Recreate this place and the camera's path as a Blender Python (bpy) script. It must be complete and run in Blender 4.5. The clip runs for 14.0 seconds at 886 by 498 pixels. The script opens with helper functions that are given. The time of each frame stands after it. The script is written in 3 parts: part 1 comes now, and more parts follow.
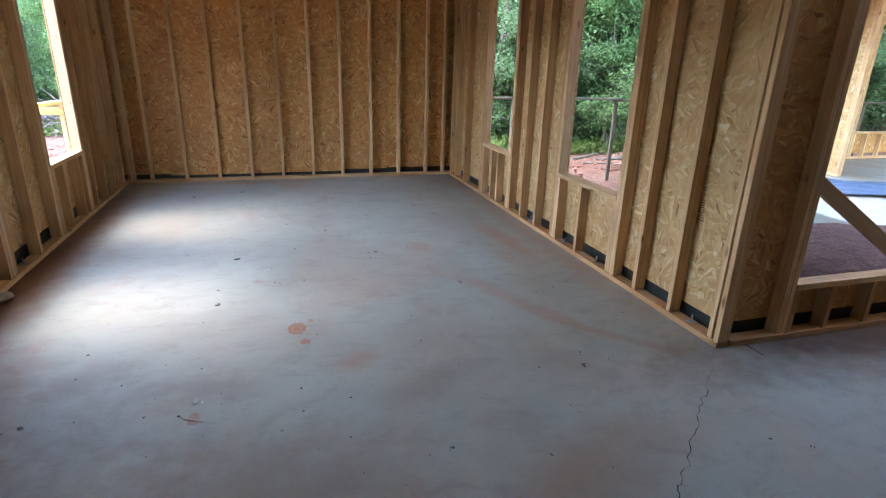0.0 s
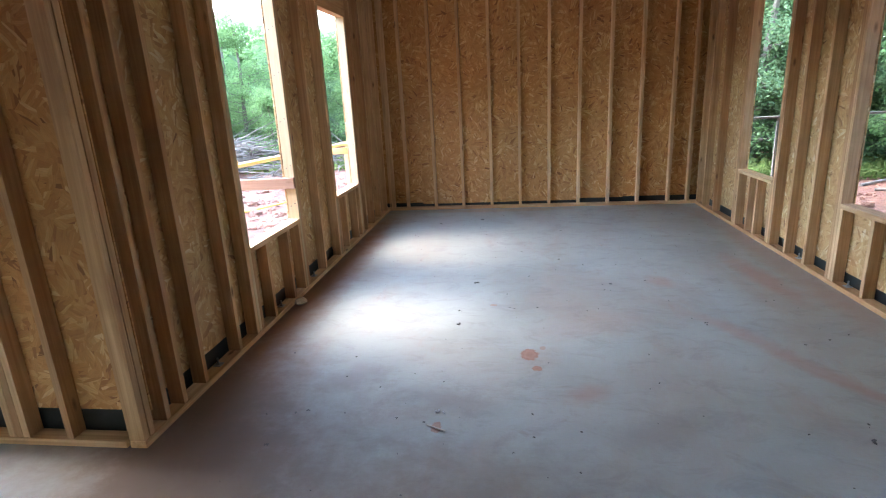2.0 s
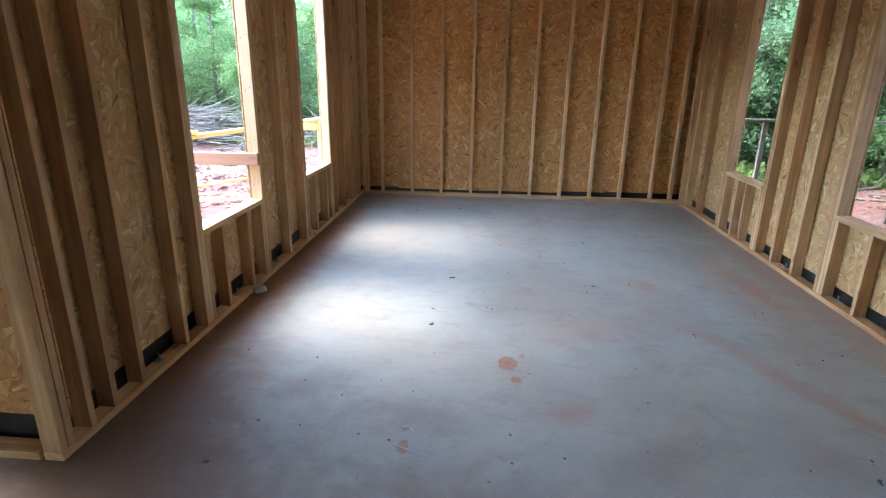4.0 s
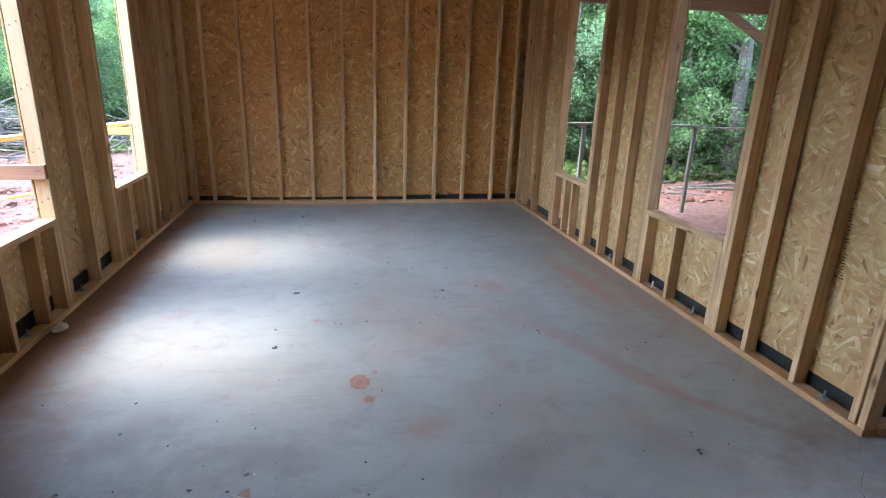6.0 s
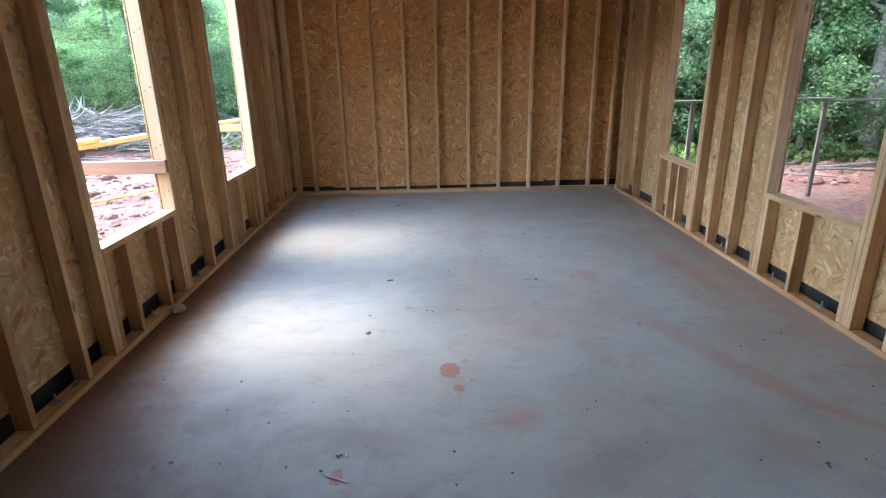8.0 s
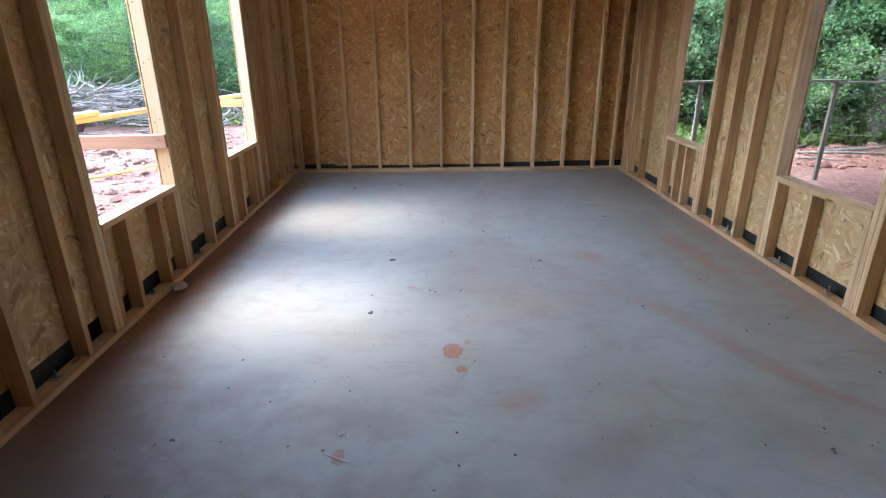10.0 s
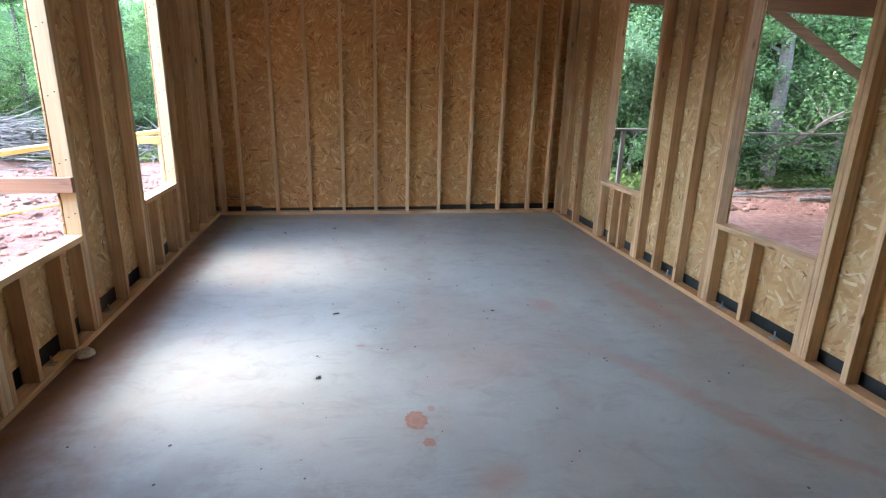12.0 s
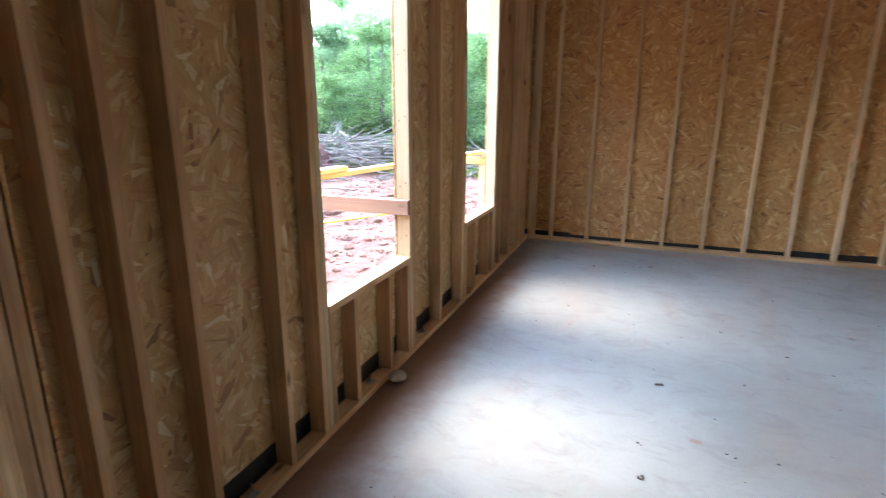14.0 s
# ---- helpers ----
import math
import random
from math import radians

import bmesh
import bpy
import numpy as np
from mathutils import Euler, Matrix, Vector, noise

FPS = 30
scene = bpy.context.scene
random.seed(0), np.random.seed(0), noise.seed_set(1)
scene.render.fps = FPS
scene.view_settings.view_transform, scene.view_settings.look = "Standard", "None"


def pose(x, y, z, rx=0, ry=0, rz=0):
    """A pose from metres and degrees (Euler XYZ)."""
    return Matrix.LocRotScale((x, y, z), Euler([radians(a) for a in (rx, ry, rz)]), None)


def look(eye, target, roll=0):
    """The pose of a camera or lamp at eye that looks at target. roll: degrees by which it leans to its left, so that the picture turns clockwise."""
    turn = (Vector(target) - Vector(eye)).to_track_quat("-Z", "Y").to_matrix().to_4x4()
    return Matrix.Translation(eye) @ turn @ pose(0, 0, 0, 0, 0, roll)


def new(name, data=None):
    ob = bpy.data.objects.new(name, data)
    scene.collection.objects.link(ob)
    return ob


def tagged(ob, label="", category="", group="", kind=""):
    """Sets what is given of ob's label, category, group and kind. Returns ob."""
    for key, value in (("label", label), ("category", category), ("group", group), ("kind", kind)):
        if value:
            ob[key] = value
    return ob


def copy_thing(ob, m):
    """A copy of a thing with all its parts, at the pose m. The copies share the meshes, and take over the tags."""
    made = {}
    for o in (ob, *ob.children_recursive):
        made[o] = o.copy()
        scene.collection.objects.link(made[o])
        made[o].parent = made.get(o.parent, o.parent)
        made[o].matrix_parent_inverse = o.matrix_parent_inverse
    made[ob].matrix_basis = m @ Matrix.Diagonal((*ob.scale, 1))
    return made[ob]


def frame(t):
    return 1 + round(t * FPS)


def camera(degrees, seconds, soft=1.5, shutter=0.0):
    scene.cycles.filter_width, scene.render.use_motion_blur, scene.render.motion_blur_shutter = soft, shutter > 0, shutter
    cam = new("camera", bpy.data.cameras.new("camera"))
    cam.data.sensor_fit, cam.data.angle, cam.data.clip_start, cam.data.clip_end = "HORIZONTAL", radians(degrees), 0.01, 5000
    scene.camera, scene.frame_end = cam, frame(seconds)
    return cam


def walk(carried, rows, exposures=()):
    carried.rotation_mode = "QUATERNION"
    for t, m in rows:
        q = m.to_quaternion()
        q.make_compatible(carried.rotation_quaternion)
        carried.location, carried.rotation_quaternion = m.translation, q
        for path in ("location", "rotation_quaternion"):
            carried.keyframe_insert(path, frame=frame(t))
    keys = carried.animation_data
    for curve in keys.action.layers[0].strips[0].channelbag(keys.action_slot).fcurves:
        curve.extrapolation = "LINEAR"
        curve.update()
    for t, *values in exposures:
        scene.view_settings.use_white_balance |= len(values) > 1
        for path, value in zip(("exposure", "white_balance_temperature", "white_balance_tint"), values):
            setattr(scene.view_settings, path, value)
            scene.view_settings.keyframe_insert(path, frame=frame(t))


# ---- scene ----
cam = camera(78.7, 14.0, soft=1.1, shutter=0.15)
PATH = [
    (0, (-0.281, 1.781, 1.567), (0.277, 3.588, 0.918), 1.7),
    (0.5, (-0.306, 1.766, 1.571), (0.102, 3.629, 0.968), -0.2),
    (1, (-0.338, 1.756, 1.584), (-0.272, 3.668, 1.0), -1.8),
    (1.5, (-0.324, 1.752, 1.589), (-0.467, 3.658, 1.001), -2.4),
    (2, (-0.333, 1.748, 1.6), (-0.594, 3.654, 1.055), -3.0),
    (2.5, (-0.324, 1.763, 1.599), (-0.674, 3.669, 1.104), -2.9),
    (4.8, (-0.433, 2.218, 1.568), (-0.445, 4.112, 0.924), 2.3),
    (5, (-0.424, 2.231, 1.575), (-0.4, 4.13, 0.95), 2.2),
    (5.5, (-0.377, 2.239, 1.569), (-0.122, 4.131, 0.969), 2.5),
    (6, (-0.354, 2.231, 1.585), (0.032, 4.104, 0.999), 2.1),
    (6.5, (-0.346, 2.247, 1.569), (-0.04, 4.134, 0.981), 0.7),
    (7, (-0.347, 2.255, 1.563), (-0.187, 4.154, 0.958), -0.4),
    (7.5, (-0.336, 2.268, 1.558), (-0.267, 4.17, 0.944), -1.0),
    (8, (-0.318, 2.292, 1.554), (-0.284, 4.19, 0.927), -1.1),
    (10.5, (-0.349, 2.368, 1.538), (-0.312, 4.24, 0.836), -0.2),
    (11, (-0.466, 2.463, 1.562), (-0.332, 4.345, 0.898), 0.6),
    (11.5, (-0.524, 2.506, 1.576), (-0.169, 4.387, 0.995), 1.4),
    (12, (-0.533, 2.602, 1.552), (-0.206, 4.493, 0.988), 1.6),
    (12.5, (-0.498, 2.773, 1.547), (-0.503, 4.699, 1.008), 1.3),
    (13, (-0.557, 2.907, 1.552), (-0.751, 4.826, 1.021), 1.4),
    (13.5, (-0.694, 3.032, 1.556), (-0.91, 4.951, 1.035), 1.2),
    (14, (-0.822, 3.175, 1.553), (-1.514, 4.979, 1.037), 0.2),
]
walk(cam, [(t, look(eye, target, roll)) for t, eye, target, roll in PATH], exposures=[(0, 5.0, 7150, 8), (0.7, 5.1, 7050, 8), (3.0, 5.15, 6900, 8), (5, 5.0, 6800, 8), (11, 5.0, 6800, 8), (14, 5.1, 6850, 8)])

# ---- world, sun, exposure ----
world = bpy.data.worlds.new("sky")
scene.world = world
world.use_nodes = True
wn = world.node_tree.nodes
sky = wn.new("ShaderNodeTexSky")
sky.sky_type = "NISHITA"
sky.sun_disc = False
sky.sun_elevation = radians(56)
sky.sun_rotation = radians(-80)
sky.air_density, sky.dust_density = 1.0, 0.75
wn["Background"].inputs["Strength"].default_value = 0.15
world.node_tree.links.new(sky.outputs["Color"], wn["Background"].inputs["Color"])

sun = new("sun", bpy.data.lights.new("sun", "SUN"))
sun.data.energy, sun.data.angle, sun.data.color = 0.028, radians(9), (1.0, 0.96, 0.90)
SUN_WAY = Vector((math.cos(radians(56)) * math.cos(radians(11)), -math.cos(radians(56)) * math.sin(radians(11)), -math.sin(radians(56))))
sun.matrix_world = look((-20, 8, 25), Vector((-20, 8, 25)) + SUN_WAY)


# ---- materials ----
class Mat:
    """A short way to write node trees."""

    def __init__(self, name):
        self.m = bpy.data.materials.new(name)
        self.m.use_nodes = True
        self.t = self.m.node_tree
        self.b = self.t.nodes["Principled BSDF"]

    def n(self, kind, **kw):
        node = self.t.nodes.new("ShaderNode" + kind)
        for k, v in kw.items():
            setattr(node, k, v)
        return node

    def put(self, sock, v):
        if isinstance(v, bpy.types.NodeSocket):
            self.t.links.new(v, sock)
        elif v is not None:
            sock.default_value = v

    def coords(self, which="Object"):
        return self.n("TexCoord").outputs[which]

    def mapping(self, vec, scale=(1, 1, 1), loc=(0, 0, 0), rot=(0, 0, 0)):
        m = self.n("Mapping")
        self.put(m.inputs["Vector"], vec)
        self.put(m.inputs["Scale"], scale), self.put(m.inputs["Location"], loc), self.put(m.inputs["Rotation"], rot)
        return m.outputs[0]

    def noise(self, vec, scale, detail=4, rough=0.55, dist=0.0):
        q = self.n("TexNoise")
        self.put(q.inputs["Vector"], vec)
        self.put(q.inputs["Scale"], scale), self.put(q.inputs["Detail"], detail)
        self.put(q.inputs["Roughness"], rough), self.put(q.inputs["Distortion"], dist)
        return q.outputs["Fac"]

    def ramp(self, fac, stops):
        r = self.n("ValToRGB")
        els = r.color_ramp.elements
        while len(els) < len(stops):
            els.new(0.5)
        for e, (p, c) in zip(els, stops):
            e.position = p
            e.color = (c, c, c, 1) if isinstance(c, (int, float)) else (*c, 1)
        self.put(r.inputs[0], fac)
        return r.outputs[0]

    def mix(self, fac, a, b, blend="MIX"):
        q = self.n("Mix", data_type="RGBA", blend_type=blend)
        self.put(q.inputs[0], fac)
        for s, v in ((q.inputs[6], a), (q.inputs[7], b)):
            self.put(s, (*v, 1) if isinstance(v, tuple) else v)
        return q.outputs[2]

    def math(self, op, a, b=None):
        q = self.n("Math", operation=op)
        self.put(q.inputs[0], a), self.put(q.inputs[1], b)
        return q.outputs[0]

    def vadd(self, a, b):
        q = self.n("VectorMath", operation="ADD")
        self.put(q.inputs[0], a), self.put(q.inputs[1], b)
        return q.outputs[0]

    def vscale(self, a, s):
        q = self.n("VectorMath", operation="SCALE")
        self.put(q.inputs[0], a), self.put(q.inputs[3], s)
        return q.outputs[0]

    def random(self):
        return self.n("ObjectInfo").outputs["Random"]

    def done(self, color, rough=0.8, bump=None, strength=0.2, dist=0.01):
        self.put(self.b.inputs["Base Color"], (*color, 1) if isinstance(color, tuple) else color)
        self.put(self.b.inputs["Roughness"], rough)
        if bump is not None:
            q = self.n("Bump")
            self.put(q.inputs["Strength"], strength), self.put(q.inputs["Distance"], dist)
            self.put(q.inputs["Height"], bump)
            self.put(self.b.inputs["Normal"], q.outputs[0])
        return self.m


def wood(name, axis, dark, light, warm=(0.30, 0.15, 0.07)):
    """Rough sawn softwood, grain along an axis of the object."""
    k = Mat(name)
    rnd = k.random()
    off = k.n("CombineXYZ")
    for i in range(3):
        k.put(off.inputs[i], k.math("MULTIPLY", rnd, 17.3 + 9 * i))
    v = k.vadd(k.coords(), off.outputs[0])
    s = [26.0, 26.0, 26.0]
    s[axis] = 0.9
    grain = k.noise(k.mapping(v, tuple(s)), 1.6, 5, 0.6, 0.6)
    fine = k.noise(k.mapping(v, tuple(x * 7 if x > 1 else 4.0 for x in s)), 1.0, 3)
    base = k.ramp(grain, [(0.25, dark), (0.5, tuple((a + b) / 2 for a, b in zip(dark, light))), (0.72, light)])
    tone = k.ramp(rnd, [(0.0, (0.74, 0.62, 0.53)), (0.3, (0.92, 0.84, 0.76)), (0.6, (1.02, 0.99, 0.95)), (1.0, (1.14, 1.10, 1.04))])
    c = k.mix(1.0, base, tone, "MULTIPLY")
    blotch = k.noise(v, 2.2, 3)
    c = k.mix(k.ramp(blotch, [(0.5, 0.0), (0.75, 0.45)]), c, warm)
    # knots
    ks = [7.0, 7.0, 7.0]
    ks[axis] = 2.4
    vor = k.n("TexVoronoi")
    k.put(vor.inputs["Vector"], k.mapping(v, tuple(ks))), k.put(vor.inputs["Scale"], 1.0)
    c = k.mix(k.ramp(vor.outputs["Distance"], [(0.04, 0.85), (0.12, 0.0)]), c, (0.10, 0.045, 0.02))
    c = k.mix(k.math("MULTIPLY", fine, 0.25), c, dark)
    return k.done(c, 0.78, k.math("ADD", grain, k.math("MULTIPLY", fine, 0.5)), 0.25, 0.004)


DARK, LIGHT = (0.49, 0.285, 0.145), (0.79, 0.57, 0.345)
WOOD = [wood("sawn_wood_" + "xyz"[i], i, DARK, LIGHT) for i in range(3)]
FRESH = [wood("fresh_wood_" + "xyz"[i], i, (0.46, 0.345, 0.205), (0.63, 0.50, 0.33), (0.50, 0.36, 0.20)) for i in range(3)]
YELLOW = [wood("yellow_wood_" + "xyz"[i], i, (0.55, 0.36, 0.14), (0.72, 0.53, 0.27), (0.58, 0.30, 0.10)) for i in range(3)]
ORANGE = wood("orange_board", 0, (0.50, 0.24, 0.085), (0.68, 0.38, 0.15), (0.55, 0.24, 0.08))
# porch timber, its brown darkened to carry the shade under the roof
SHADED_TIMBER = wood("shaded_timber", 0, (0.095, 0.056, 0.03), (0.18, 0.115, 0.066), (0.09, 0.05, 0.028))
SHADED_TIMBER_UP = wood("shaded_timber_upright", 2, (0.095, 0.056, 0.03), (0.18, 0.115, 0.066), (0.09, 0.05, 0.028))
PINK = wood("pinkish_board", 0, (0.30, 0.165, 0.11), (0.45, 0.28, 0.20), (0.34, 0.19, 0.13))
PALEWOOD = [wood("pale_stud_" + "xyz"[i], i, (0.60, 0.385, 0.215), (0.85, 0.63, 0.395)) for i in range(3)]
GREYWOOD = [wood("weathered_wood_" + "xyz"[i], i, (0.08, 0.07, 0.055), (0.17, 0.15, 0.12), (0.10, 0.075, 0.05)) for i in range(3)]


def osb(name, plane, cast):
    """Strand board: flakes that lie every way over each other. plane: the two axes of the sheet. cast: tint of the
    light there, put into the colour.
    """
    k = Mat(name)
    sep = k.n("SeparateXYZ")
    k.put(sep.inputs[0], k.coords())
    rnd = k.random()
    uv = k.n("CombineXYZ")
    k.put(uv.inputs[0], k.math("ADD", sep.outputs[plane[0]], k.math("MULTIPLY", rnd, 31.0)))
    k.put(uv.inputs[1], k.math("ADD", sep.outputs[plane[1]], k.math("MULTIPLY", rnd, 53.0)))
    wob = k.n("TexNoise")
    k.put(wob.inputs["Vector"], uv.outputs[0]), k.put(wob.inputs["Scale"], 30.0)
    base = k.vadd(uv.outputs[0], k.vscale(wob.outputs["Color"], 0.005))

    def flakes(coarse, long_, wide, shift):
        p = k.vadd(base, (shift, shift * 0.7, 0))
        cell = k.n("TexVoronoi", voronoi_dimensions="2D")
        k.put(cell.inputs["Vector"], p), k.put(cell.inputs["Scale"], coarse)
        ang = k.n("SeparateColor")
        k.put(ang.inputs[0], cell.outputs["Color"])
        rot = k.n("VectorRotate", rotation_type="Z_AXIS")
        k.put(rot.inputs["Vector"], p), k.put(rot.inputs["Angle"], k.math("MULTIPLY", ang.outputs[0], 3.1416))
        f = k.n("TexVoronoi", voronoi_dimensions="2D")
        k.put(f.inputs["Vector"], k.mapping(rot.outputs[0], (long_, wide, 1))), k.put(f.inputs["Scale"], 1.0)
        col = k.n("SeparateColor")
        k.put(col.inputs[0], f.outputs["Color"])
        streak = k.noise(k.mapping(rot.outputs[0], (12, 260, 1)), 1.0, 2)
        return col.outputs[0], col.outputs[1], streak

    a, a2, s1 = flakes(6.5, 8.5, 36, 0.0)
    b, b2, s2 = flakes(10, 12, 56, 3.7)
    pick = k.ramp(b2, [(0.50, 0.0), (0.53, 1.0)])
    tone = k.mix(pick, a, b)
    c = k.ramp(tone, [(0.0, (0.26, 0.115, 0.045)), (0.03, (0.44, 0.21, 0.08)), (0.14, (0.56, 0.29, 0.108)), (0.55, (0.63, 0.35, 0.14)), (0.85, (0.69, 0.42, 0.187)), (0.95, (0.77, 0.52, 0.26)), (1.0, (0.84, 0.64, 0.38))])
    streak = k.mix(pick, s1, s2)
    c = k.mix(k.ramp(streak, [(0.35, 0.28), (0.6, 0.0)]), c, (0.26, 0.13, 0.05))
    blot = k.noise(k.vadd(uv.outputs[0], (7.0, 3.0, 0)), 5.0, 5, 0.7, 0.5)
    c = k.mix(k.ramp(blot, [(0.55, 0.0), (0.72, 0.4)]), c, (0.30, 0.14, 0.05))
    big = k.noise(uv.outputs[0], 1.7, 3)
    c = k.mix(k.ramp(big, [(0.35, 0.25), (0.65, 0.0)]), c, (0.30, 0.15, 0.055))
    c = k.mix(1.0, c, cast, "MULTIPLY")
    return k.done(c, 0.62, k.math("ADD", tone, k.math("MULTIPLY", streak, 0.3)), 0.35, 0.003)


# same board twice: warm bounce and cool window light tinted into the colour
OSB_X = osb("warm_lit_strand_board", (0, 2), (1.0, 0.92, 0.82))
OSB_Y = osb("cool_lit_strand_board", (1, 2), (1.0, 1.12, 1.24))


def concrete(name):
    k = Mat(name)
    v = k.coords()
    a = k.noise(v, 0.9, 5, 0.6, 0.4)
    c = k.ramp(a, [(0.3, (0.295, 0.31, 0.288)), (0.55, (0.37, 0.387, 0.36)), (0.75, (0.425, 0.442, 0.412))])
    fine = k.noise(v, 60, 4, 0.7)
    c = k.mix(k.ramp(fine, [(0.35, 0.18), (0.6, 0.0)]), c, (0.30, 0.29, 0.29))
    # trowel swirls
    sw = k.noise(k.mapping(v, (1.2, 2.6, 1), rot=(0, 0, 0.5)), 1.3, 4, 0.6, 1.6)
    c = k.mix(k.ramp(sw, [(0.54, 0.0), (0.70, 0.13)]), c, (0.45, 0.47, 0.475))
    # red clay film in drifts, tracked about
    clay = k.noise(k.mapping(v, (1.0, 0.55, 1), rot=(0, 0, -0.35)), 1.05, 7, 0.66, 0.9)
    c = k.mix(k.ramp(clay, [(0.48, 0.0), (0.64, 0.34), (0.8, 0.55)]), c, (0.35, 0.245, 0.185))
    smear = k.noise(k.mapping(v, (2.6, 0.8, 1), rot=(0, 0, 0.42)), 1.6, 5, 0.7, 0.6)
    c = k.mix(k.ramp(smear, [(0.60, 0.0), (0.76, 0.30)]), c, (0.40, 0.20, 0.125))
    mott = k.noise(k.mapping(v, (1, 1.6, 1), rot=(0, 0, 0.3)), 3.4, 6, 0.72, 0.8)
    c = k.mix(k.ramp(mott, [(0.50, 0.0), (0.66, 0.38)]), c, (0.225, 0.215, 0.20))
    spots = k.noise(v, 7.5, 4, 0.6, 0.3)
    c = k.mix(k.ramp(spots, [(0.66, 0.0), (0.76, 0.35)]), c, (0.30, 0.22, 0.18))

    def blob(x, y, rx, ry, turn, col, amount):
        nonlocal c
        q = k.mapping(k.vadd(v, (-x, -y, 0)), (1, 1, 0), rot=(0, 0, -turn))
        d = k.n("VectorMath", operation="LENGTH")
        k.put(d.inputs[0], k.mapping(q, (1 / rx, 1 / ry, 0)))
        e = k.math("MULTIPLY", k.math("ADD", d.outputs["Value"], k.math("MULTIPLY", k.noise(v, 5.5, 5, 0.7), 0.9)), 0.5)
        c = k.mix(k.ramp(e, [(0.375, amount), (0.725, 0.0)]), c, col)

    clay_c = (0.40, 0.205, 0.13)
    blob(1.72, 6.35, 0.16, 0.75, 0.1, clay_c, 0.55)
    blob(0.88, 6.25, 0.13, 0.20, 0.3, clay_c, 0.45)
    blob(1.35, 4.75, 0.10, 0.70, 0.5, clay_c, 0.40)
    blob(0.05, 4.43, 0.17, 0.12, 0.6, (0.36, 0.21, 0.15), 0.5)
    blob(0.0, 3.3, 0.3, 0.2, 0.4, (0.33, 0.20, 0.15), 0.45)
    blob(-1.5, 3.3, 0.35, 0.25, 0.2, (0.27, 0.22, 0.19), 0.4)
    blob(0.45, 3.05, 0.12, 0.8, -0.9, clay_c, 0.35)
    # clay dust along the left wall, with the wall's shade painted into it
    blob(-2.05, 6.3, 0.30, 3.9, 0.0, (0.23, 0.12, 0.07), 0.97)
    # near-left brown stains, colour deepened to tone down the overlit slab
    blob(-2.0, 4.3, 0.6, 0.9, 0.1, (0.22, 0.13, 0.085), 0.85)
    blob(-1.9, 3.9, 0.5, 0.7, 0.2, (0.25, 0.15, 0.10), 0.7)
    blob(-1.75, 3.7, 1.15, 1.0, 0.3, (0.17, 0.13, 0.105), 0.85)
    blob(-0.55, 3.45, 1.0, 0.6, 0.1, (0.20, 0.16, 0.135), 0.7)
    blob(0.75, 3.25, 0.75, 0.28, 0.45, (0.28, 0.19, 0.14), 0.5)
    # shadow of the half wall, painted as a dark band on the slab
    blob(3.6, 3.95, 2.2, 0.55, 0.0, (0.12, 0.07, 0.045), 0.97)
    blob(1.62, 4.35, 0.06, 0.5, 0.75, (0.36, 0.20, 0.14), 0.35)
    blob(1.1, 5.3, 0.10, 0.45, 0.6, clay_c, 0.35)
    blob(-1.32, 4.55, 0.30, 0.16, 0.5, (0.21, 0.185, 0.165), 0.55)
    blob(-0.75, 4.35, 0.42, 0.14, -0.3, (0.22, 0.19, 0.17), 0.45)
    blob(0.35, 4.1, 0.35, 0.16, 0.5, (0.22, 0.19, 0.17), 0.45)
    blob(2.05, 6.6, 0.2, 3.0, 0.0, (0.36, 0.22, 0.15), 0.5)
    blob(-0.6, 9.30, 1.6, 0.14, 0.0, (0.40, 0.24, 0.16), 0.5)
    blob(-1.3, 4.70, 0.07, 0.10, 0.2, (0.30, 0.27, 0.25), 0.5)
    blob(0.2, 5.35, 0.6, 0.25, 0.4, clay_c, 0.22)
    # dried mud, trodden flat
    ragged = k.noise(v, 26, 5, 0.7)
    for x, y, rx, ry, amount in ((-0.245, 4.885, 0.06, 0.085, 0.85), (-0.205, 4.705, 0.034, 0.034, 0.85), (-0.735, 4.085, 0.03, 0.05, 0.75), (-0.16, 4.98, 0.02, 0.03, 0.5), (-0.5, 5.72, 0.03, 0.02, 0.6)):
        d = k.n("VectorMath", operation="LENGTH")
        k.put(d.inputs[0], k.mapping(k.vadd(v, (-x, -y, 0)), (1 / rx, 1 / ry, 0)))
        e = k.math("ADD", d.outputs["Value"], k.math("MULTIPLY", ragged, 1.3))
        e = k.math("MULTIPLY", e, 0.5)
        rim = k.ramp(e, [(0.4, (0.33, 0.15, 0.095)), (0.62, (0.39, 0.19, 0.125)), (0.72, (0.31, 0.135, 0.085)), (0.775, (0.36, 0.18, 0.12))])
        c = k.mix(k.ramp(e, [(0.725, amount), (0.825, 0.0)]), c, rim)
    # scuffs of a dragged board
    sc = k.noise(k.mapping(v, (4, 42, 1), rot=(0, 0, 0.12)), 1.0, 6, 0.7, 1.5)
    for x, y, rx, ry in ((-0.62, 5.02, 0.5, 0.14), (-0.15, 4.45, 0.55, 0.2), (0.6, 7.7, 0.6, 0.3), (-1.1, 4.6, 0.3, 0.2)):
        d = k.n("VectorMath", operation="LENGTH")
        k.put(d.inputs[0], k.mapping(k.vadd(v, (-x, -y, 0)), (1 / rx, 1 / ry, 0)))
        near = k.ramp(d.outputs["Value"], [(0.3, 1.0), (1.0, 0.0)])
        c = k.mix(k.math("MULTIPLY", near, k.ramp(sc, [(0.53, 0.0), (0.68, 0.35)])), c, (0.25, 0.185, 0.155))
